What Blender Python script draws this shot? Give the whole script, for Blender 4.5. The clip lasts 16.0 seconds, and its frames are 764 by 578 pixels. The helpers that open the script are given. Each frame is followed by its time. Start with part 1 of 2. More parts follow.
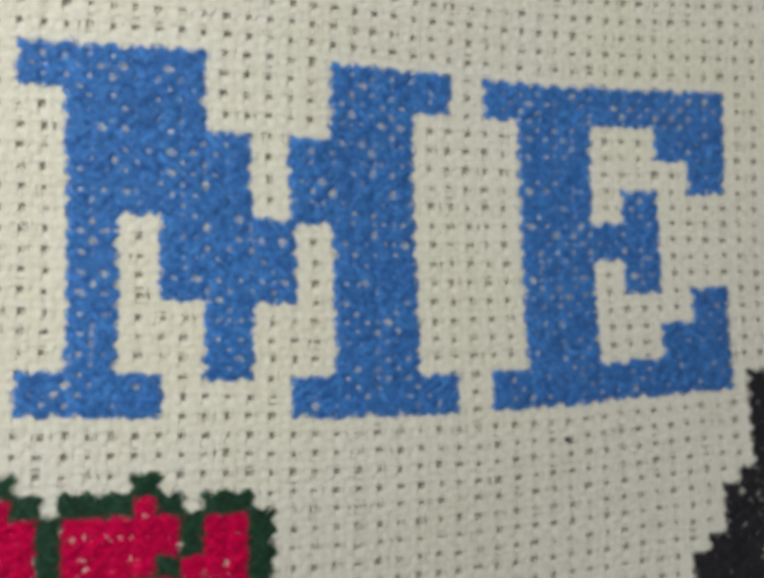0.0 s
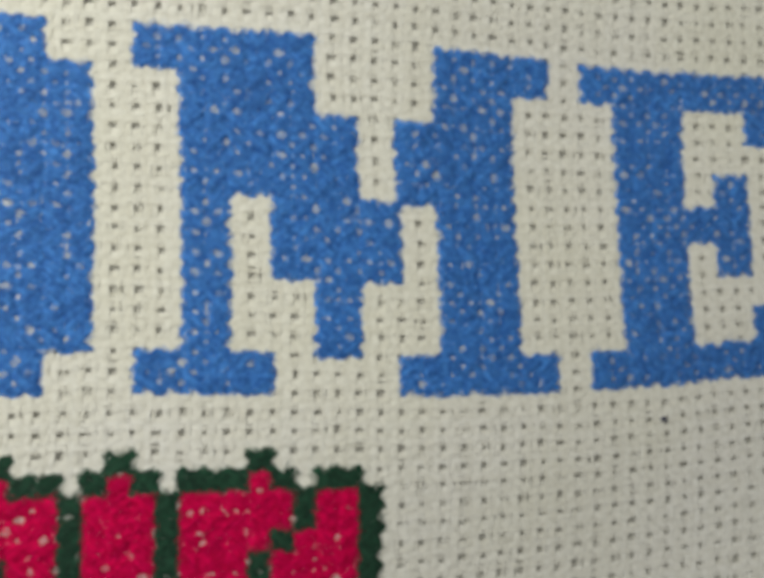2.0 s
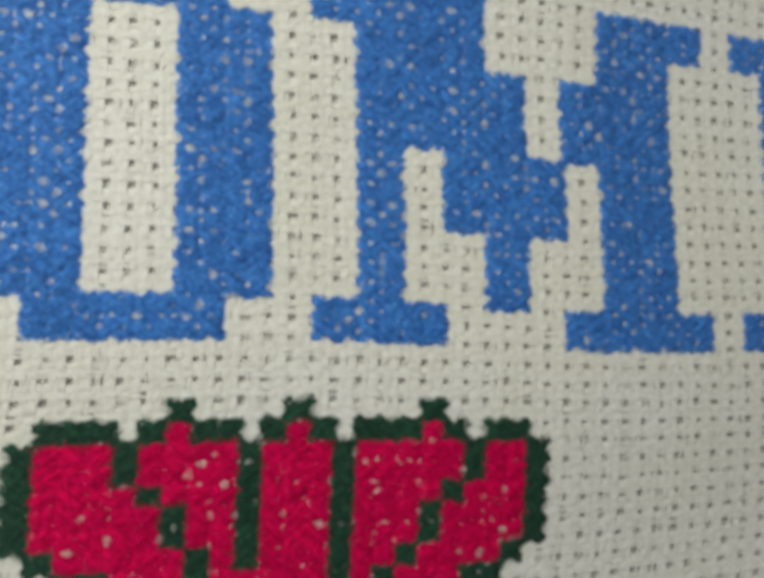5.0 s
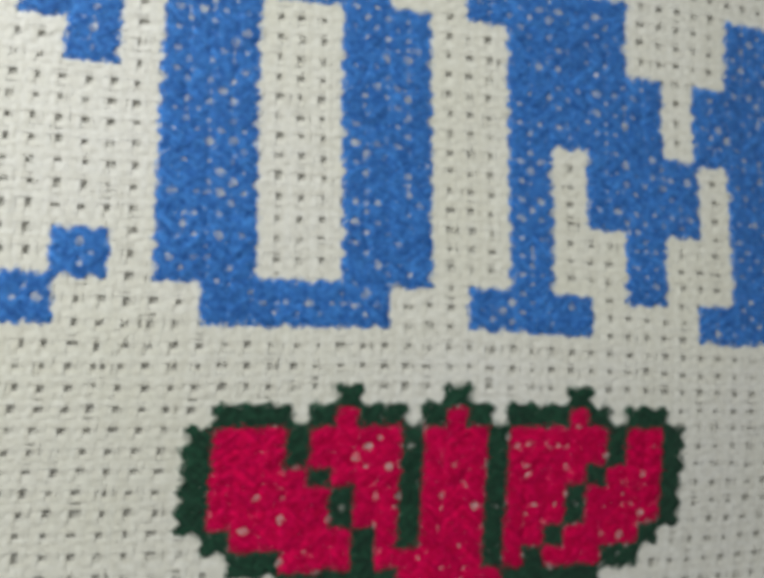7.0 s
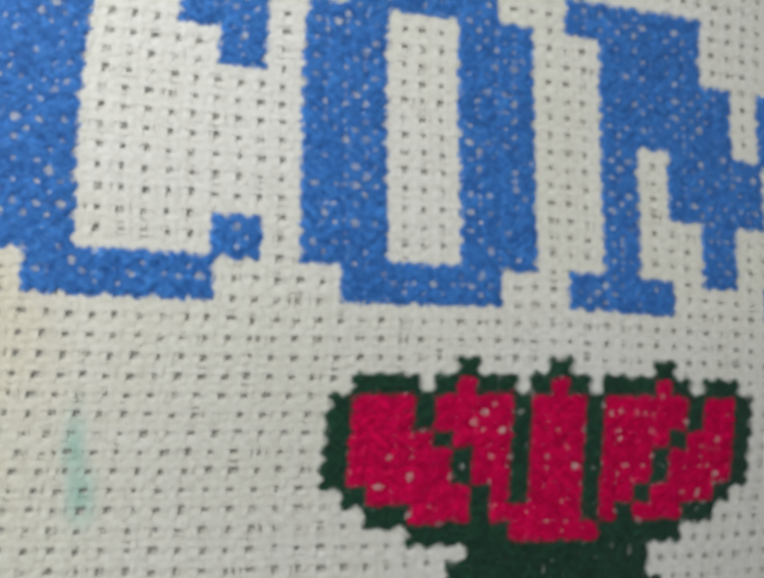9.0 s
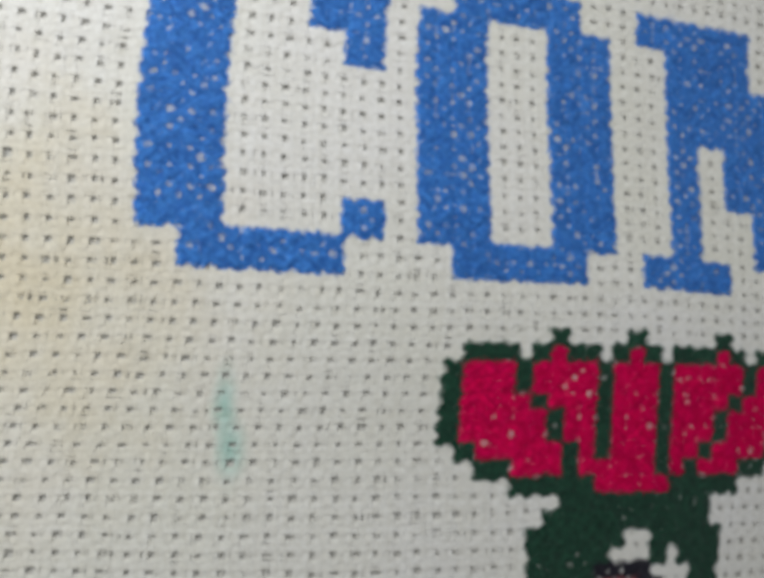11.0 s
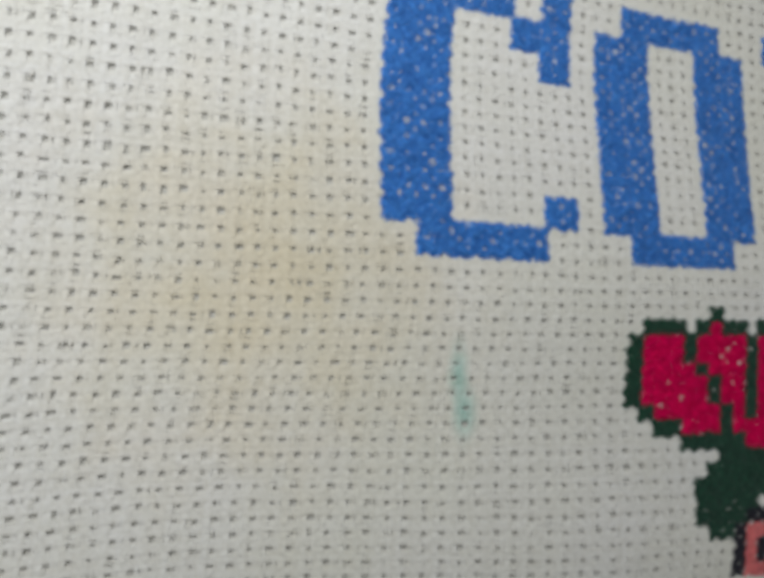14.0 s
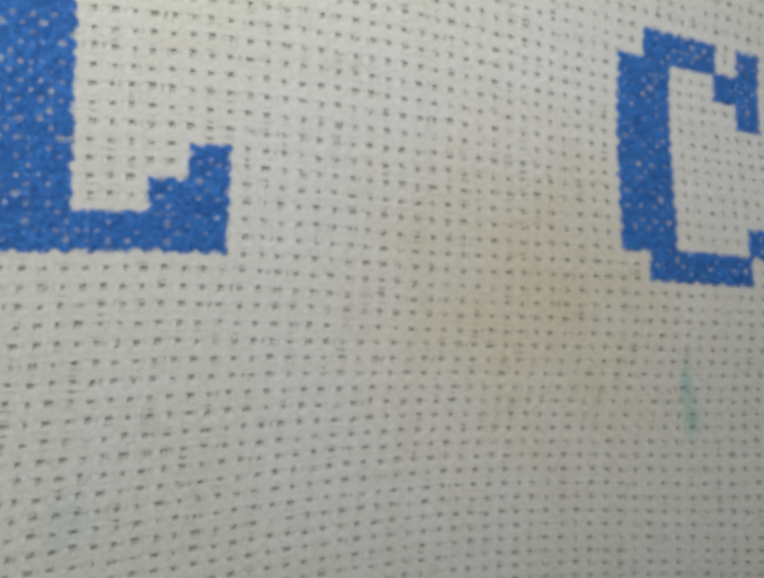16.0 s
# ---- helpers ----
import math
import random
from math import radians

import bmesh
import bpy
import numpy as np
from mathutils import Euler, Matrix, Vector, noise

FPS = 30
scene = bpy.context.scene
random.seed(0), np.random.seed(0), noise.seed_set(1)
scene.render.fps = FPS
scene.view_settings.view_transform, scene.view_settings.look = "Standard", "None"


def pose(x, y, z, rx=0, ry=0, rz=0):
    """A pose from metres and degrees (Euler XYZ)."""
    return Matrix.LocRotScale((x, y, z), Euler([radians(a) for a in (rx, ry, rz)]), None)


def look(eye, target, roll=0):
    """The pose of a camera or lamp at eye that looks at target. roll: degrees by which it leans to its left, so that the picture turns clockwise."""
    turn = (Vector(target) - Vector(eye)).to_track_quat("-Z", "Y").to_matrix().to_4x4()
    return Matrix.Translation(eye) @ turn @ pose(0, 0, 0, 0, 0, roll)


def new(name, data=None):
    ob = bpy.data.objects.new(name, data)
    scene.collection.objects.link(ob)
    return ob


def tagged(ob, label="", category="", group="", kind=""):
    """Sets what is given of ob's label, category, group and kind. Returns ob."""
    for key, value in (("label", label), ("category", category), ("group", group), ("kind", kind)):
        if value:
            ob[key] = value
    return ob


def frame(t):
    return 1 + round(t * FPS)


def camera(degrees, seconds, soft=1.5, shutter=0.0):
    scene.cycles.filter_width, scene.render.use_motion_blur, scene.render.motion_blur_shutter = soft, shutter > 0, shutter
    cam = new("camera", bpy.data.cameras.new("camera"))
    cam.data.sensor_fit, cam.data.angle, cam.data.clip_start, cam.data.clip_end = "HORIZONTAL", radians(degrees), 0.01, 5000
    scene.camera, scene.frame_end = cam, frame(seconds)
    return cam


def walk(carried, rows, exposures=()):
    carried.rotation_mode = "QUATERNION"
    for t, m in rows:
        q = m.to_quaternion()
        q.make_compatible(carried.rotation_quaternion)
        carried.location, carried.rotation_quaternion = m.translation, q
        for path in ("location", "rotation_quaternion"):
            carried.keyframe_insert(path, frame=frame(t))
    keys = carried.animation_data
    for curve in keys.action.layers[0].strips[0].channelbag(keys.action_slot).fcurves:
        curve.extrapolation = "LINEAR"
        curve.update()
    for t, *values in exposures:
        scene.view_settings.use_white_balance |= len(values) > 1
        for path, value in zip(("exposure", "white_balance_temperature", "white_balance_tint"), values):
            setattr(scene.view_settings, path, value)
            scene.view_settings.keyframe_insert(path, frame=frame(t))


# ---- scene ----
# ---- camera ----
cam = camera(66.02, 16.0, soft=6.0)
PATH = [
    (0.0, 0.03116, 0.00428, 0.06238, 7.88, -3.51, 0.83),
    (0.5, 0.02882, 0.00353, 0.06224, 7.80, -3.27, 0.83),
    (1.0, 0.02509, 0.00392, 0.06291, 7.39, -3.76, 0.80),
    (1.5, 0.02317, 0.00287, 0.06304, 7.96, -3.32, 1.01),
    (2.0, 0.02037, 0.00211, 0.06253, 7.70, -3.28, 1.00),
    (2.5, 0.01685, 0.00088, 0.06224, 7.70, -3.70, 1.53),
    (3.0, 0.01287, 0.00094, 0.06210, 7.44, -4.10, 1.54),
    (3.5, 0.01003, 0.00051, 0.06195, 7.42, -4.18, 1.96),
    (6.0, -0.00656, -0.00622, 0.06038, 8.55, -5.54, 2.19),
    (6.5, -0.01177, -0.00646, 0.06010, 8.49, -6.15, 2.49),
    (7.0, -0.01603, -0.00573, 0.06183, 8.00, -6.30, 2.83),
    (7.5, -0.01887, -0.00569, 0.06307, 8.10, -6.65, 2.68),
    (8.0, -0.02297, -0.00591, 0.06446, 7.83, -7.07, 3.00),
    (8.5, -0.02694, -0.00695, 0.06572, 8.13, -7.32, 2.81),
    (9.0, -0.03105, -0.00970, 0.06674, 8.31, -7.84, 2.81),
    (11.5, -0.05186, -0.01536, 0.07175, 8.89, -10.48, 2.64),
    (12.0, -0.05651, -0.01596, 0.07178, 8.75, -10.36, 2.75),
    (12.5, -0.06157, -0.01656, 0.07362, 8.53, -10.53, 2.72),
    (13.0, -0.06681, -0.01797, 0.07530, 8.96, -11.12, 2.11),
    (13.5, -0.07183, -0.02013, 0.07565, 9.83, -11.83, 1.91),
    (14.0, -0.07893, -0.02027, 0.07551, 9.62, -12.74, 1.45),
    (14.5, -0.08745, -0.02058, 0.07567, 10.19, -13.39, 1.45),
    (15.0, -0.09717, -0.02003, 0.07689, 10.51, -13.38, 1.22),
    (15.5, -0.10570, -0.02124, 0.07704, 11.07, -13.83, 1.44),
    (16.0, -0.11731, -0.02218, 0.07712, 11.06, -14.24, 1.51),
]
walk(cam, [(t, pose(x, y, z, rx, ry, rz)) for t, x, y, z, rx, ry, rz in PATH],
     exposures=[(0, 0.30, 6800, 5), (3.5, 0.18, 6650, 5), (8, 0.01, 6300, 7), (11.5, -0.18, 6100, 11),
                (12.5, -0.27, 6120, 10), (13.5, -0.33, 6120, 10), (14.5, -0.45, 6150, 10), (15.5, -0.65, 6170, 10), (16, -0.78, 6170, 10)])

# ---- light ----
world = bpy.data.worlds.new("room_light")
scene.world = world
world.use_nodes = True
world.node_tree.nodes["Background"].inputs["Color"].default_value = (0.95, 0.97, 1.0, 1)
world.node_tree.nodes["Background"].inputs["Strength"].default_value = 0.22
# added lamp, no known source: its near falloff brightens the top left
lamp = bpy.data.lights.new("falloff_light", "AREA")
lamp.shape, lamp.size, lamp.size_y, lamp.energy = "RECTANGLE", 0.16, 0.10, 0.95
lamp.color = (0.985, 0.99, 0.96)
lamp_ob = new("falloff_light", lamp)
lamp_ob.matrix_world = look((-0.17, 0.14, 0.17), (-0.05, 0, 0))

# ---- the cloth's drape ----
CELL = 0.0023          # 11-count weave: one block of the cloth, in metres
U0, DU, V0, DV = -80, 13, -38, 9
# a coarse lattice of the sheet's rise and of its pull along and across, in blocks
RISE = [
    [0.35, 0.15, -0.02, -0.13, -0.11, 0.09, 0.50, 1.05, 1.65],
    [0.06, 0.14, 0.25, 0.39, 0.55, 0.82, 1.42, 2.11, 2.81],
    [-0.27, 0.12, 0.51, 0.92, 1.33, 1.74, 2.36, 3.13, 3.90],
    [-0.70, 0.06, 0.75, 1.18, 1.19, 2.07, 3.11, 3.95, 4.76],
    [-1.30, -0.20, 0.79, 1.29, 1.90, 3.32, 3.27, 4.36, 5.22],
    [-2.06, -0.84, 0.39, 1.00, 2.42, 2.62, 2.48, 4.10, 5.02],
    [-2.82, -1.84, -0.76, 0.24, 1.30, 1.22, 2.04, 3.25, 4.05],
    [-3.52, -2.90, -2.11, -0.93, 0.69, 0.69, 1.68, 2.31, 2.59],
    [-4.12, -3.68, -3.13, -2.24, -0.80, -0.48, -0.62, 0.32, 1.09],
    [-4.63, -4.26, -3.81, -3.17, -2.39, -1.54, -1.11, -0.64, -0.19],
    [-5.10, -4.76, -4.40, -3.99, -3.54, -2.94, -2.29, -1.78, -1.35],
]
PULL_U = [
    [2.23, 2.42, 2.55, 2.48, 2.03, 0.89, -0.31, -1.15, -1.78],
    [1.90, 1.92, 1.77, 1.62, 1.58, 0.36, -0.38, -0.73, -1.05],
    [1.44, 1.29, 0.78, 0.77, 1.14, 1.05, 0.18, -0.17, -0.36],
    [0.69, 0.20, -0.41, 0.47, 1.05, 1.02, 0.89, 0.38, 0.33],
    [-0.26, -0.62, -1.38, -0.97, 1.08, -0.61, 0.30, 0.55, 1.00],
    [-1.27, -0.66, 0.87, -0.56, 0.40, 0.31, -0.59, 1.44, 1.13],
    [-1.76, -0.65, 0.96, -0.13, 0.06, -0.50, -0.93, -1.52, -0.02],
    [-1.78, -1.82, -1.99, -0.23, -0.72, -0.36, -1.39, -0.92, -0.77],
    [-1.61, -1.88, -1.79, -1.19, -1.07, -2.00, -2.07, -1.68, -1.66],
    [-1.19, -1.54, -1.77, -1.90, -3.00, -3.68, -3.36, -3.37, -2.66],
    [-0.62, -1.15, -1.75, -2.49, -3.36, -3.39, -3.22, -3.40, -3.44],
]
PULL_V = [
    [1.31, -0.54, -2.16, -3.28, -3.65, -3.37, -2.46, -1.11, 0.40],
    [3.92, 1.64, -0.94, -2.63, -2.56, -2.72, -1.73, -0.28, 1.14],
    [6.19, 3.83, 0.46, -1.33, -1.22, -1.58, -0.66, 0.50, 1.70],
    [7.68, 5.18, 2.24, 0.54, -1.96, -2.01, -0.60, 0.71, 1.83],
    [8.46, 5.77, 2.33, 0.37, -1.30, -1.30, -3.35, -0.37, 1.11],
    [8.31, 5.42, 0.83, 1.12, -1.17, -1.37, -2.54, -1.81, -0.87],
    [7.03, 4.66, 1.54, 1.49, -0.03, -0.67, -2.04, -2.85, -3.00],
    [5.18, 3.17, 0.83, 1.42, 0.32, -2.00, -1.30, -2.93, -4.01],
    [3.42, 2.91, 2.78, 2.72, 0.21, -0.85, -1.83, -2.88, -3.39],
    [2.26, 3.01, 3.86, 4.02, 1.90, 0.57, -1.64, -1.43, -1.81],
    [1.54, 3.03, 3.93, 3.46, 1.51, 0.12, -1.17, -0.66, -0.18],
]
LATTICE = np.array([RISE, PULL_U, PULL_V])


def spline(a):
    a = np.abs(a)
    return np.where(a < 1, 2 / 3 - a ** 2 + a ** 3 / 2, np.where(a < 2, (2 - a) ** 3 / 6, 0.0))


def drape(u, v, lift=0.0):
    """Points on the cloth at block coordinates u, v, raised by lift blocks along the sheet's normal."""
    u, v = np.asarray(u, float), np.asarray(v, float)
    shape = np.broadcast(u, v, np.asarray(lift)).shape
    uf, vf = np.broadcast_to(u, shape).ravel(), np.broadcast_to(v, shape).ravel()
    lf = np.broadcast_to(np.asarray(lift, float), shape).ravel()
    out = np.empty((uf.size, 3))
    nu, nv = LATTICE.shape[1:]
    for a in range(0, uf.size, 200000):
        s = slice(a, a + 200000)

        def at(uu, vv):
            bu = spline((uu[:, None] - U0) / DU - np.arange(nu))
            bv = spline((vv[:, None] - V0) / DV - np.arange(nv))
            r, pu, pv = (((bu @ LATTICE[k]) * bv).sum(1) for k in range(3))
            return np.stack([uu + pu, vv + pv, r], 1)
        p = at(uf[s], vf[s])
        if np.any(lf[s]):
            n = np.cross(at(uf[s] + 0.05, vf[s]) - p, at(uf[s], vf[s] + 0.05) - p)
            p = p + n / np.linalg.norm(n, axis=1)[:, None] * lf[s][:, None]
        out[s] = p
    return out.reshape(*shape, 3) * CELL


# ---- materials ----
def material(name):
    m = bpy.data.materials.new(name)
    m.use_nodes = True
    nt = m.node_tree
    return m, nt, nt.nodes["Principled BSDF"]


def node(nt, kind, **values):
    n = nt.nodes.new(kind)
    for key, value in values.items():
        n.inputs[key.replace("_", " ")].default_value = value
    return n


def mix(nt, fac, a, b, blend="MIX"):
    n = nt.nodes.new("ShaderNodeMix")
    n.data_type, n.blend_type = "RGBA", blend
    for socket, value in ((0, fac), (6, a), (7, b)):
        if isinstance(value, (tuple, float)):
            n.inputs[socket].default_value = value
        else:
            nt.links.new(value, n.inputs[socket])
    return n.outputs[2]


def ramp(nt, value, lo, hi):
    n = nt.nodes.new("ShaderNodeMapRange")
    n.interpolation_type = "SMOOTHSTEP"
    n.inputs["From Min"].default_value, n.inputs["From Max"].default_value = lo, hi
    nt.links.new(value, n.inputs["Value"])
    return n.outputs[0]


def noise_at(nt, coords, scale, detail=3.0, rough=0.55):
    n = node(nt, "ShaderNodeTexNoise", Scale=scale, Detail=detail, Roughness=rough)
    nt.links.new(coords, n.inputs["Vector"])
    return n.outputs["Fac"]


def blot(nt, coords, centre, size, soft):
    """A mask, 1 inside an ellipse on the cloth, with a ragged edge."""
    m = nt.nodes.new("ShaderNodeMapping")
    m.vector_type = "TEXTURE"
    m.inputs["Location"].default_value = centre
    m.inputs["Scale"].default_value = (size[0], size[1], 1.0)
    nt.links.new(coords, m.inputs["Vector"])
    ln = nt.nodes.new("ShaderNodeVectorMath")
    ln.operation = "LENGTH"
    nt.links.new(m.outputs[0], ln.inputs[0])
    add = nt.nodes.new("ShaderNodeMath")
    add.operation = "MULTIPLY_ADD"
    nt.links.new(noise_at(nt, coords, 130.0), add.inputs[0])
    add.inputs[1].default_value = soft
    nt.links.new(ln.outputs["Value"], add.inputs[2])
    return ramp(nt, add.outputs[0], 1.0 + soft / 2, 0.25)


def flat(u, v):
    """The place of a stain in the sheet, with its height left out."""
    p = drape(u, v)
    return (float(p[0]), float(p[1]), 0.0)


def see_through(nt, b, colour, share):
    """Thin thread lets some of the light through to the strands below."""
    thin = nt.nodes.new("ShaderNodeBsdfTranslucent")
    nt.links.new(colour, thin.inputs["Color"])
    both = nt.nodes.new("ShaderNodeMixShader")
    both.inputs[0].default_value = share
    nt.links.new(b.outputs[0], both.inputs[1])
    nt.links.new(thin.outputs[0], both.inputs[2])
    nt.links.new(both.outputs[0], nt.nodes["Material Output"].inputs["Surface"])


def cotton():
    m, nt, b = material("cream_cotton")
    geo = nt.nodes.new("ShaderNodeNewGeometry")
    sep = nt.nodes.new("ShaderNodeVectorMath")
    sep.operation = "MULTIPLY"
    sep.inputs[1].default_value = (1, 1, 0)
    nt.links.new(geo.outputs["Position"], sep.inputs[0])
    xy = sep.outputs[0]
    c = mix(nt, ramp(nt, noise_at(nt, xy, 22.0), 0.3, 0.7), (0.79, 0.77, 0.68, 1), (0.82, 0.80, 0.76, 1))
    fibre = noise_at(nt, geo.outputs["Position"], 2600.0, 4.0)
    c = mix(nt, ramp(nt, fibre, 0.3, 0.75), mix(nt, 1.0, c, (0.86, 0.85, 0.83, 1), "MULTIPLY"), c)
    isl = nt.nodes.new("ShaderNodeNewGeometry").outputs["Random Per Island"]
    c = mix(nt, isl, c, mix(nt, 1.0, c, (0.92, 0.91, 0.88, 1), "MULTIPLY"))
    # faded tan stain and the streaks of a washed-out blue marker
    tan = blot(nt, xy, flat(*TAN), (0.037, 0.034), 0.9)
    c = mix(nt, tan, c, mix(nt, 1.0, c, (0.96, 0.88, 0.73, 1), "MULTIPLY"))
    for (u, v), size, tint in MARKS:
        c = mix(nt, blot(nt, xy, flat(u, v), size, 1.1), c, mix(nt, 1.0, c, tint, "MULTIPLY"))
    nt.links.new(c, b.inputs["Base Color"])
    b.inputs["Roughness"].default_value = 0.85
    b.inputs["Sheen Weight"].default_value = 0.1
    b.inputs["Specular IOR Level"].default_value = 0.2
    bump = node(nt, "ShaderNodeBump", Strength=0.2, Distance=0.0002)
    nt.links.new(fibre, bump.inputs["Height"])
    nt.links.new(bump.outputs[0], b.inputs["Normal"])
    see_through(nt, b, c, 0.16)
    return m


def floss(name, dark, light, sheen=0.12, gloss=0.2):
    """Stranded embroidery thread."""
    m, nt, b = material(name)
    info = nt.nodes.new("ShaderNodeObjectInfo")
    tc = nt.nodes.new("ShaderNodeTexCoord")
    geo = nt.nodes.new("ShaderNodeNewGeometry")
    fibre = noise_at(nt, geo.outputs["Position"], 1900.0, 4.0, 0.65)
    c = mix(nt, ramp(nt, fibre, 0.28, 0.74), dark, light)
    tone = mix(nt, info.outputs["Random"], (0.92, 0.92, 0.93, 1), (1.07, 1.07, 1.06, 1))
    c = mix(nt, 1.0, c, tone, "MULTIPLY")
    isl = geo.outputs["Random Per Island"]
    c = mix(nt, 1.0, c, mix(nt, isl, (0.70, 0.72, 0.75, 1), (1.30, 1.28, 1.24, 1)), "MULTIPLY")
    nt.links.new(c, b.inputs["Base Color"])
    b.inputs["Roughness"].default_value = 0.75
    b.inputs["Specular IOR Level"].default_value = gloss
    b.inputs["Sheen Weight"].default_value = sheen
    b.inputs["Sheen Roughness"].default_value = 0.5
    bump = node(nt, "ShaderNodeBump", Strength=0.5, Distance=0.00025)
    nt.links.new(fibre, bump.inputs["Height"])
    nt.links.new(bump.outputs[0], b.inputs["Normal"])
    see_through(nt, b, c, 0.1)
    return m


def plain(name, a, b2, scale, rough=0.7):
    m, nt, b = material(name)
    geo = nt.nodes.new("ShaderNodeNewGeometry")
    nt.links.new(mix(nt, noise_at(nt, geo.outputs["Position"], scale, 5.0), a, b2), b.inputs["Base Color"])
    b.inputs["Roughness"].default_value = rough
    return m


TAN = (-34.3, -1.7)
MARKS = [((-22.8, -7.5), (0.0020, 0.0060), (0.55, 0.84, 0.83, 1)), ((-22.1, -10.2), (0.0024, 0.0050), (0.52, 0.85, 0.84, 1)),
         ((-59.2, -14.4), (0.0045, 0.0065), (0.80, 0.93, 0.94, 1))]
COTTON = cotton()
BLUE = floss("blue_floss", (0.013, 0.088, 0.35, 1), (0.068, 0.258, 0.66, 1))
NAVY = floss("dark_blue_floss", (0.012, 0.014, 0.045, 1), (0.03, 0.035, 0.10, 1))
RED = floss("crimson_floss", (0.45, 0.0005, 0.042, 1), (0.74, 0.0015, 0.098, 1), 0.0, 0.06)
GREEN = floss("bottle_green_floss", (0.004, 0.022, 0.012, 1), (0.014, 0.074, 0.038, 1), 0.12)
BLACK = floss("black_floss", (0.006, 0.005, 0.010, 1), (0.020, 0.018, 0.028, 1), 0.1)
PINK = floss("coral_pink_floss", (0.58, 0.11, 0.11, 1), (0.78, 0.21, 0.20, 1), 0.15)
# grey tuned to how shaded the holes of the weave look
HOLE_GREY = plain("grey_hole_backing", (0.44, 0.42, 0.37, 1), (0.54, 0.52, 0.46, 1), 900.0, 0.9)
WOOD = plain("brown_tabletop", (0.16, 0.10, 0.06, 1), (0.26, 0.17, 0.10, 1), 40.0, 0.5)


def mesh_ob(name, points, faces, mat, smooth=True, parent=None):
    me = bpy.data.meshes.new(name)
    points, faces = np.asarray(points, np.float32), np.asarray(faces, np.int32)
    me.vertices.add(len(points))
    me.vertices.foreach_set("co", points.ravel())
    me.loops.add(faces.size)
    me.loops.foreach_set("vertex_index", faces.ravel())
    me.polygons.add(len(faces))
    me.polygons.foreach_set("loop_start", np.arange(len(faces), dtype=np.int32) * faces.shape[1])
    me.polygons.foreach_set("use_smooth", np.full(len(faces), smooth))
    me.update(calc_edges=True)
    me.materials.append(mat)
    ob = new(name, me)
    ob.parent = parent
    return ob


def strips(grid):
    """Quad faces of an array of strips, each (samples, across, 3)."""
    n, s, a = grid.shape[:3]
    idx = np.arange(n * s * a).reshape(n, s, a)
    q = np.stack([idx[:, :-1, :-1], idx[:, :-1, 1:], idx[:, 1:, 1:], idx[:, 1:, :-1]], -1)
    return grid.reshape(-1, 3), q.reshape(-1, 4)


# ---- the room that closes the place ----
def slab(name, lo, hi, mat, label):
    bm = bmesh.new()
    bmesh.ops.create_cube(bm, size=1.0)
    for vert in bm.verts:
        vert.co = Vector([lo[k] + (vert.co[k] + 0.5) * (hi[k] - lo[k]) for k in range(3)])
    me = bpy.data.meshes.new(name)
    bm.to_mesh(me)
    bm.free()
    me.materials.append(mat)
    return tagged(new(name, me), label, "room", kind="structure")


TOP = -0.022
slab("tabletop", (-0.9, -0.6, TOP - 0.03), (0.8, 0.6, TOP), WOOD, "brown wooden tabletop under the embroidered cloth")

# ---- the woven cloth ----
COLS, ROWS = (-71, 43), (-31, 28)
rng = np.random.default_rng(7)
OFFS = np.array([0.232, 0.366, 0.50, 0.634, 0.768])
STEP = np.array([0.0, 0.15, 0.33, 0.5, 0.67, 0.85])
PHASE = np.array([-0.5, -0.25, 0.0, 0.5, 1.0, 1.25])


def threads(across, along, up):
    """All threads that run one way: across = the blocks that they lie side by side in, along = those that they run through."""
    na, nl = across[1] - across[0], along[1] - along[0]
    run = (np.arange(along[0], along[1])[:, None] + STEP).ravel()
    phase = (2 * np.arange(nl)[:, None] + PHASE).ravel()
    k = np.arange(na * 5)
    pair = 2 * (k // 5) + (k % 5 >= 3 - (k // 5) % 2)
    mid = across[0] + k // 5 + OFFS[k % 5]
    # the strands wander most where they bridge the gaps
    knots = rng.normal(0, 1, (len(k), nl + 2)) * np.where(rng.random((len(k), nl + 2)) < 0.12, 2.3, 0.8)
    wide = rng.normal(0, 1, (na, nl + 2)).repeat(5, 0)
    x = (run - along[0])
    i = x.astype(int)
    f = x - i
    ease = f * f * (3 - 2 * f)
    wander = (knots[:, i] * (1 - ease) + knots[:, i + 1] * ease) * 0.027
    wander += (wide[:, i] * (1 - ease) + wide[:, i + 1] * ease) * 0.040
    centre = mid[:, None] + wander
    half = 0.081 + 0.010 * rng.normal(0, 1, (len(k), 1)) + 0.008 * np.cos(2 * np.pi * f)[None]
    wave = 0.020 * up * np.cos(np.pi * (phase[None] + pair[:, None])) + 0.004 * rng.normal(0, 1, (len(k), len(run)))
    side = np.array([-1.0, 0.0, 1.0])
    crown = np.array([-0.012, 0.010, -0.012])
    w = centre[:, :, None] + half[:, :, None] * side
    return w, np.broadcast_to(run[None, :, None], w.shape), wave[:, :, None] + crown


cu, cv, cz = threads(COLS, ROWS, 1.0)
warp_points, warp_faces = strips(drape(cu, cv, cz))
rv, ru, rz = threads(ROWS, COLS, -1.0)
weft_points, weft_faces = strips(drape(rv * 0 + ru, rv, rz))


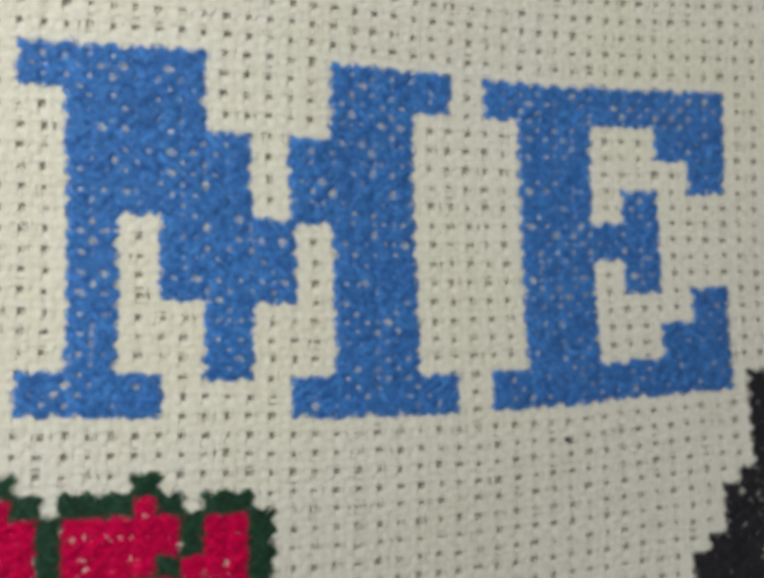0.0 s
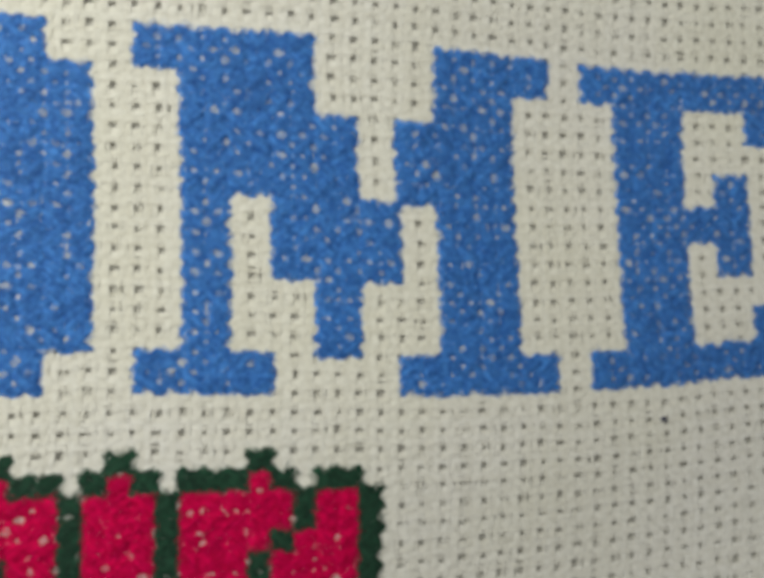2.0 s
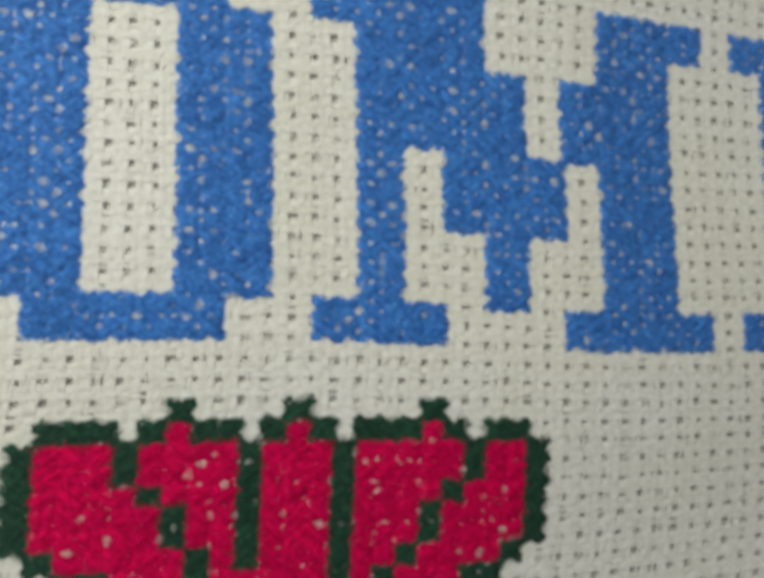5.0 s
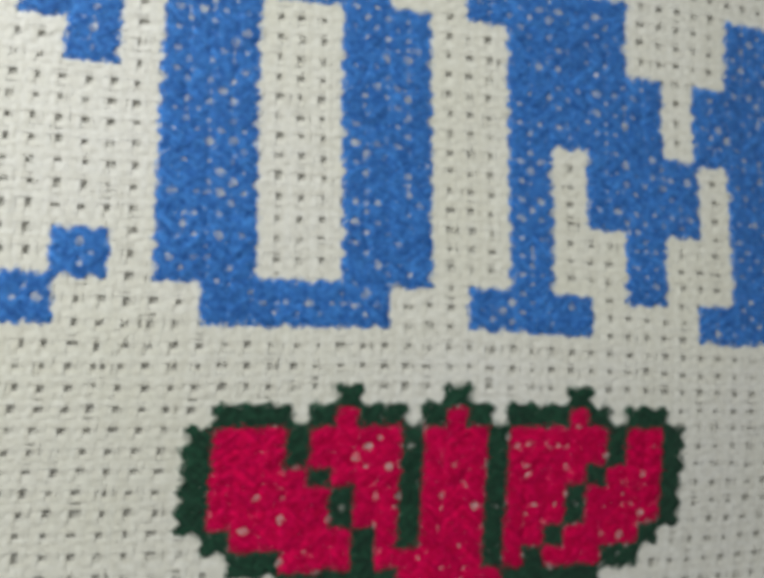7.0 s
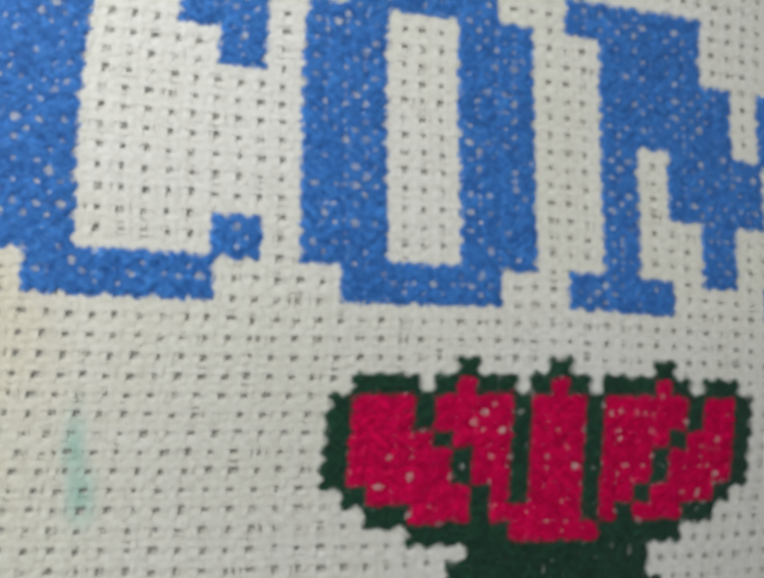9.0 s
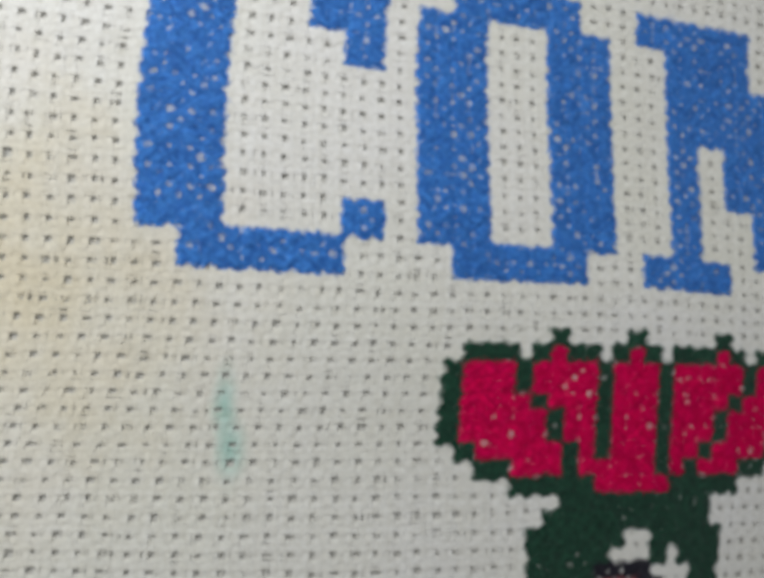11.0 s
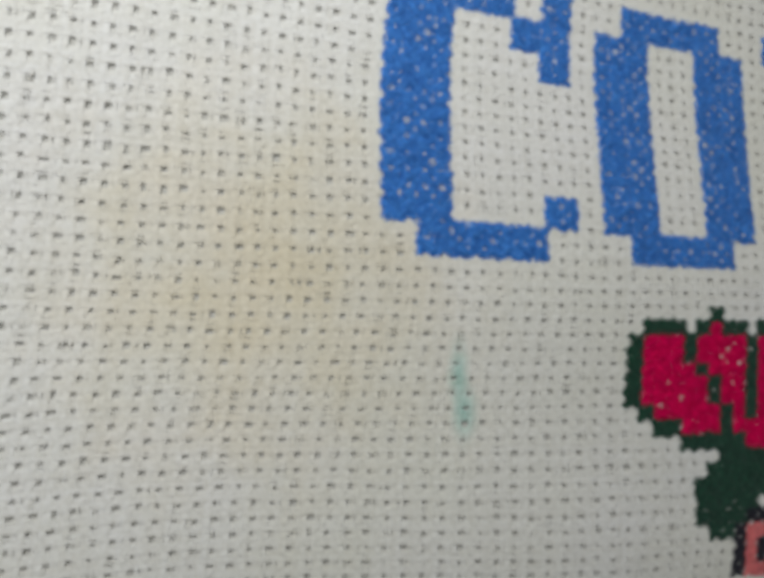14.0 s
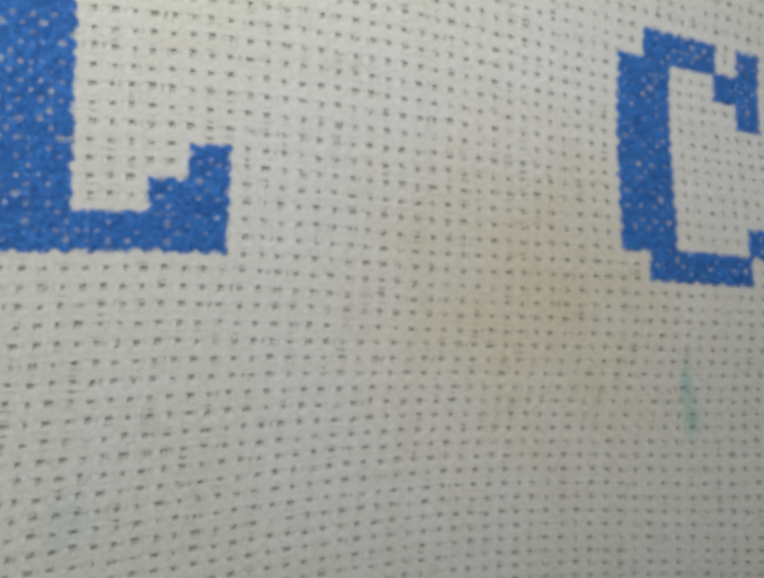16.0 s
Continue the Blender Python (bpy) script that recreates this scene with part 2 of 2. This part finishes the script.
def stray_fibres(count):
    """Loose cotton hairs that lie across the holes of the weave at all angles."""
    u = rng.integers(COLS[0], COLS[1], count) + rng.normal(0, 0.13, count)
    v = rng.integers(ROWS[0], ROWS[1], count) + rng.normal(0, 0.13, count)
    turn = np.where(rng.random(count) < 0.7, rng.normal(1.15, 0.28, count), rng.uniform(0, np.pi, count))
    reach, bend = rng.uniform(0.24, 0.5, count), rng.normal(0, 0.06, count)
    thick = rng.uniform(0.012, 0.048, count)
    along = np.linspace(-1, 1, 5)
    side = np.array([-1.0, 0.0, 1.0])
    a = (reach[:, None] * along)[:, :, None] + 0 * side
    o = (bend[:, None] * (1 - along ** 2))[:, :, None] + thick[:, None, None] * side * (1 - 0.5 * along ** 4)[:, None]
    c, d = np.cos(turn)[:, None, None], np.sin(turn)[:, None, None]
    lift = (0.034 - 0.03 * along ** 2)[:, None] + np.array([-0.008, 0.006, -0.008]) + 0 * a
    return strips(drape(u[:, None, None] + a * c - o * d, v[:, None, None] + a * d + o * c, lift))


hair_points, hair_faces = stray_fibres(6400)
cloth = mesh_ob("cloth", np.concatenate([warp_points, weft_points, hair_points]),
                np.concatenate([warp_faces, weft_faces + len(warp_points), hair_faces + len(warp_points) + len(weft_points)]), COTTON)
tagged(cloth, "cream cotton cross-stitch canvas with open square weave, lightly stained", "fabric", kind="structure")

# added sheet, no known part of the cloth: gives the holes their shade
gu, gv = np.meshgrid(np.linspace(*COLS, 60), np.linspace(*ROWS, 30), indexing="ij")
low_points, low_faces = strips(drape(gu, gv, -0.13)[None])
tagged(mesh_ob("hole_backing", low_points, low_faces, HOLE_GREY), "pale grey sheet added under the canvas to set the shade in its holes", "fabric", kind="structure")


# ---- stitches ----
def cross(seed, gaps):
    """One cross stitch a block wide: two flat arms of eight loose strands, from hole to hole, with many stray fibres.
    gaps: how far the strands draw back from the middle of the east, north, west and south side."""
    r = random.Random(seed)
    pts, faces = [], []
    n = 8
    for arm, base in ((-1, 0.000), (1, 0.020)):
        # sides beside this arm: (before the middle, past it) on its negative and positive flank
        east, north, west, south = gaps
        flank = ((south, east), (west, north)) if arm > 0 else ((south, west), (east, north))

        def put(along, o, z):
            x, y = (along - o) * 0.7071, (along + o) * 0.7071
            pts.append((x if arm > 0 else -x, y, z))

        def ribbon(start, count):
            for i in range(count - 1):
                for j in range(2):
                    a = start + i * 3 + j
                    f = (a, a + 1, a + 4, a + 3)
                    faces.append(f if arm < 0 else f[::-1])
        order = list(range(n))
        r.shuffle(order)
        for rank, k in enumerate(order):
            q = -1 + 2 * k / (n - 1)
            before, past = flank[1 if q > 0 else 0]
            half = 0.052 + r.uniform(-0.010, 0.016)
            bow, turn = r.uniform(-0.03, 0.03), r.uniform(0, 6.3)
            reach = 0.50 + r.uniform(0.02, 0.11)
            mid = r.uniform(0.36, 0.62)
            start = len(pts)
            for i in range(9):
                s = -1 + i / 4
                pinch = (before if s < 0 else past) * max(0.0, 1 - ((abs(s) - mid) / 0.5) ** 2)
                wide = max(0.04, 0.322 - pinch) * (1 - 0.36 * abs(s) ** 5)
                off = q * wide + bow * math.cos(2.6 * s + turn)
                z = base + 0.055 * (1 - q * q) * (1 - s * s) + 0.022 * rank / n + r.uniform(-0.006, 0.006) - 0.06 * s ** 8
                for a, h in ((-1, -0.022), (0, 0.018), (1, -0.022)):
                    put(s * reach * 1.414, off + a * half * (1 - 0.2 * s ** 6), z + h)
            ribbon(start, 9)
        for _ in range(22):
            s0, o0 = r.uniform(-0.65, 0.45), r.uniform(-0.30, 0.30)
            ds, do = r.uniform(0.15, 0.5), r.uniform(-0.2, 0.2)
            start = len(pts)
            for i in range(4):
                w = i / 3
                z = base + 0.072 + 0.035 * math.sin(3.1 * w) - 0.08 * abs(o0 + do * w)
                for a in (-0.010, 0.0, 0.010):
                    put(s0 + ds * w, o0 + do * w + 0.05 * math.sin(3 * w) + a, z - 0.3 * abs(a))
            ribbon(start, 4)
        # fuzz that veils the canvas at the open sides
        for side, gap in enumerate(gaps):
            for _ in range(round(gap * 5)):
                cx, cy = ((0.5, 0), (0, 0.5), (-0.5, 0), (0, -0.5))[side]
                cx, cy = cx * 0.93 + r.gauss(0, 0.05), cy * 0.93 + r.gauss(0, 0.05)
                lean = r.uniform(0, 3.14)
                start = len(pts)
                for i in range(4):
                    w = (i / 1.5 - 1) * r.uniform(0.10, 0.16)
                    for a in (-0.009, 0.0, 0.009):
                        x, y = cx + w * math.cos(lean) - a * math.sin(lean), cy + w * math.sin(lean) + a * math.cos(lean)
                        pts.append((x, y, 0.045 + 0.03 * math.cos(8 * w) - 0.3 * abs(a)))
                for i in range(3):
                    for j in range(2):
                        a = start + i * 3 + j
                        faces.append((a, a + 3, a + 4, a + 1))
    return pts, faces


def mirrored(pts, faces):
    """The same stitch with its other arm on top."""
    return [(-x, y, z) for x, y, z in pts], [f[::-1] for f in faces]


MESHES = {}


def stitch_mesh(mat, gaps, seed, flip):
    """The mesh of a cross in one thread; gaps: which of its four sides show canvas, in three sizes, or none."""
    key = (mat.name, gaps, seed, flip)
    if key not in MESHES:
        size = [(0.0, 0.095, 0.145, 0.20)[g] for g in gaps]
        if flip:
            size[0], size[2] = size[2], size[0]
        pts, faces = cross(sum(g * 4 ** i for i, g in enumerate(gaps)) * 7 + seed, size)
        if flip:
            pts, faces = mirrored(pts, faces)
        me = bpy.data.meshes.new("cross_stitch")
        me.from_pydata(pts, [], faces)
        me.polygons.foreach_set("use_smooth", [True] * len(me.polygons))
        me.update()
        me.materials.append(mat)
        MESHES[key] = me
    return MESHES[key]


pick = random.Random(11)


def side_gap(u, v, share):
    """Whether canvas shows at a side between two blocks (its middle is at u, v), and how much: 0 to 3."""
    r = random.Random(int(u * 2) * 1009 + int(v * 2) * 7919)
    loose = share * (1.0 + 0.45 * noise.noise((u * 0.17, v * 0.17, 3.7)))
    draw = r.random()
    return 3 if draw < 0.16 * loose else 2 if draw < 0.52 * loose else 1 if draw < loose else 0


def sew(thing, name, mat, cells, share=0.3, edge=0.8, full=1.0):
    """Sew one cross into each block; the crosses are children of the thing."""
    inside = set(cells)
    cells = sorted(cells)
    uv = np.array(cells, float) + 0.5
    p = drape(uv[:, 0], uv[:, 1])
    tu = drape(uv[:, 0] + 0.5, uv[:, 1]) - drape(uv[:, 0] - 0.5, uv[:, 1])
    tv = drape(uv[:, 0], uv[:, 1] + 0.5) - drape(uv[:, 0], uv[:, 1] - 0.5)
    for (u, v), c, a, b in zip(cells, p, tu, tv):
        a, b = Vector(a), Vector(b)
        n = a.cross(b).normalized()
        d = (a.normalized() + b.normalized().cross(n)).normalized()
        rot = Matrix((d, n.cross(d), n)).transposed().to_4x4()
        gaps = tuple(side_gap(u + 0.5 + du / 2, v + 0.5 + dv / 2, share if (u + du, v + dv) in inside else edge)
                     for du, dv in ((1, 0), (0, 1), (-1, 0), (0, -1)))
        ob = new(name, stitch_mesh(mat, gaps, pick.randrange(5), (u % 2 == 0) ^ (pick.random() < 0.25)))
        ob.parent = thing
        wob = full * pick.uniform(0.97, 1.08)
        m = Matrix.Translation(Vector(c)) @ rot @ Matrix.Diagonal((a.length * wob, b.length * wob, CELL * pick.uniform(0.75, 1.0), 1))
        ob.matrix_world = m


def block(u0, u1, v0, v1):
    return {(u, v) for u in range(u0, u1) for v in range(v0, v1)}


def blocks(*rects):
    out = set()
    for r in rects:
        out |= block(*r)
    return out


def thing(name, label, category, group=""):
    return tagged(new(name), label, category, group)


LETTERS = {
    "L": blocks((-65, -61, 2, 18), (-67, -53, 0, 2), (-57, -53, 2, 4), (-55, -53, 4, 6)),
    "C": blocks((-28, -24, 2, 16), (-26, -18, 0, 2), (-18, -16, 2, 4), (-26, -20, 16, 18), (-20, -16, 14, 16),
                (-18, -16, 12, 18)),
    "O": blocks((-14, -10, 2, 16), (-6, -2, 2, 16), (-12, -4, 0, 2), (-12, -4, 16, 18)),
    "M": blocks((0, 6, 0, 2), (2, 4, 2, 16), (0, 8, 16, 18), (2, 8, 14, 16), (2, 10, 10, 14), (6, 12, 6, 10), (8, 10, 2, 6),
                (12, 20, 0, 2), (14, 18, 2, 18), (18, 20, 16, 18), (12, 14, 10, 14)),
    "E": blocks((22, 36, 0, 2), (22, 36, 16, 18), (24, 28, 2, 16), (28, 32, 8, 10), (30, 32, 6, 12), (32, 36, 14, 16),
                (34, 36, 12, 14), (32, 36, 2, 4), (34, 36, 4, 6)),
}
for sign, cells in LETTERS.items():
    ob = thing("letter", f"capital letter {sign} in blue cross stitch on cream canvas", "embroidery", "stitched letters")
    sew(ob, "cross_stitch", BLUE, cells, 0.6, 0.5)

# the flower: red petals by rows, then the green outline and leaf
PETALS = {-5: [(-6, -5), (-1, 0), (5, 6)], -6: [(-11, -8), (-7, -3), (-2, 1), (2, 7), (8, 10)], -7: [(-11, -8), (-7, -3), (-2, 1), (2, 7), (8, 10)],
          -8: [(-11, -7), (-6, -3), (-2, 1), (2, 6), (7, 10)], -9: [(-11, -6), (-5, -3), (-2, 1), (2, 5), (6, 10)],
          -10: [(-11, -6), (-5, -3), (-2, 1), (2, 5), (6, 10)], -11: [(-10, -5), (-4, -3), (-2, 1), (2, 4), (5, 9)],
          -12: [(-8, -5), (-4, 1), (2, 3), (4, 7)], -13: [(-3, 2)]}
OUTLINE = {-4: [(-6, -5), (-1, 0), (5, 6)], -5: [(-11, -8), (-7, -6), (-5, -3), (-2, -1), (0, 1), (2, 5), (6, 7), (8, 10)],
           -6: [(-12, -11), (-8, -7), (-3, -2), (1, 2), (7, 8), (10, 11)], -7: [(-12, -11), (-8, -7), (-3, -2), (1, 2), (7, 8), (10, 11)],
           -8: [(-12, -11), (-7, -6), (-3, -2), (1, 2), (6, 7), (10, 11)], -9: [(-12, -11), (-6, -5), (-3, -2), (1, 2), (5, 6), (10, 11)],
           -10: [(-12, -11), (-6, -5), (-3, -2), (1, 2), (5, 6), (10, 11)], -11: [(-11, -10), (-5, -4), (-3, -2), (1, 2), (4, 5), (9, 10)],
           -12: [(-10, -8), (-5, -4), (1, 2), (3, 4), (7, 9)], -13: [(-8, -3), (2, 7)], -14: [(-5, 5)], -15: [(-6, 5)],
           -16: [(-7, -1), (1, 6)], -17: [(-7, -2), (1, 2), (3, 6)], -18: [(-7, -3), (4, 6)], -19: [(-6, -4), (4, 6)]}


def spans(rows):
    return {(u, v) for v, runs in rows.items() for a, b in runs for u in range(a, b)}


flower = thing("flower_motif", "crimson petalled flower with bottle-green outline and leaves in cross stitch", "embroidery")
sew(flower, "petal_stitch", RED, spans(PETALS), 0.2, 0.12)
sew(flower, "outline_stitch", GREEN, spans(OUTLINE), 0.1, 0.5, 1.14)

dark = thing("round_motif", "black ring with coral pink filling in cross stitch below flower", "embroidery")
sew(dark, "ring_stitch", BLACK, spans({-18: [(-3, 1)], -19: [(-4, -3), (0, 2)], -20: [(-4, -3), (-2, 0), (1, 2)], -21: [(-4, -3), (-2, -1), (1, 2)], -22: [(-4, -3), (1, 2)]}))
sew(dark, "filling_stitch", PINK, spans({-19: [(-3, 0)], -20: [(-3, -2), (0, 1)], -21: [(-3, -2), (-1, 1)], -22: [(-3, 1)]}))

corner = thing("dark_motif", "large black stitched shape with small red patch on canvas", "embroidery")
EDGE = {0: 37, -1: 37, -2: 37, -3: 37, -4: 37, -5: 37, -6: 36, -7: 35, -8: 35, -9: 35, -10: 34, -11: 33, -12: 33, -13: 33, -14: 32, -15: 32}
red_patch = blocks((38, 42, -9, -7))
sew(corner, "dark_stitch", BLACK, {(u, v) for v, a in EDGE.items() for u in range(a, 42)} - red_patch)
sew(corner, "patch_stitch", RED, red_patch)

# a stray wisp of blue thread caught on the canvas
lint_u = np.linspace(25.62, 25.98, 7)
lint_v = -2.1 + 0.05 * np.sin(np.linspace(0, 4, 7))
ring = np.array([-0.13, -0.06, 0.06, 0.13])
lint_points, lint_faces = strips(drape(lint_u[:, None] + 0 * ring, lint_v[:, None] + ring, 0.05 + np.array([0, 0.04, 0.04, 0]))[None])
tagged(mesh_ob("thread_wisp", lint_points, lint_faces, NAVY), "tiny loose wisp of dark blue thread on cream canvas", "thread")
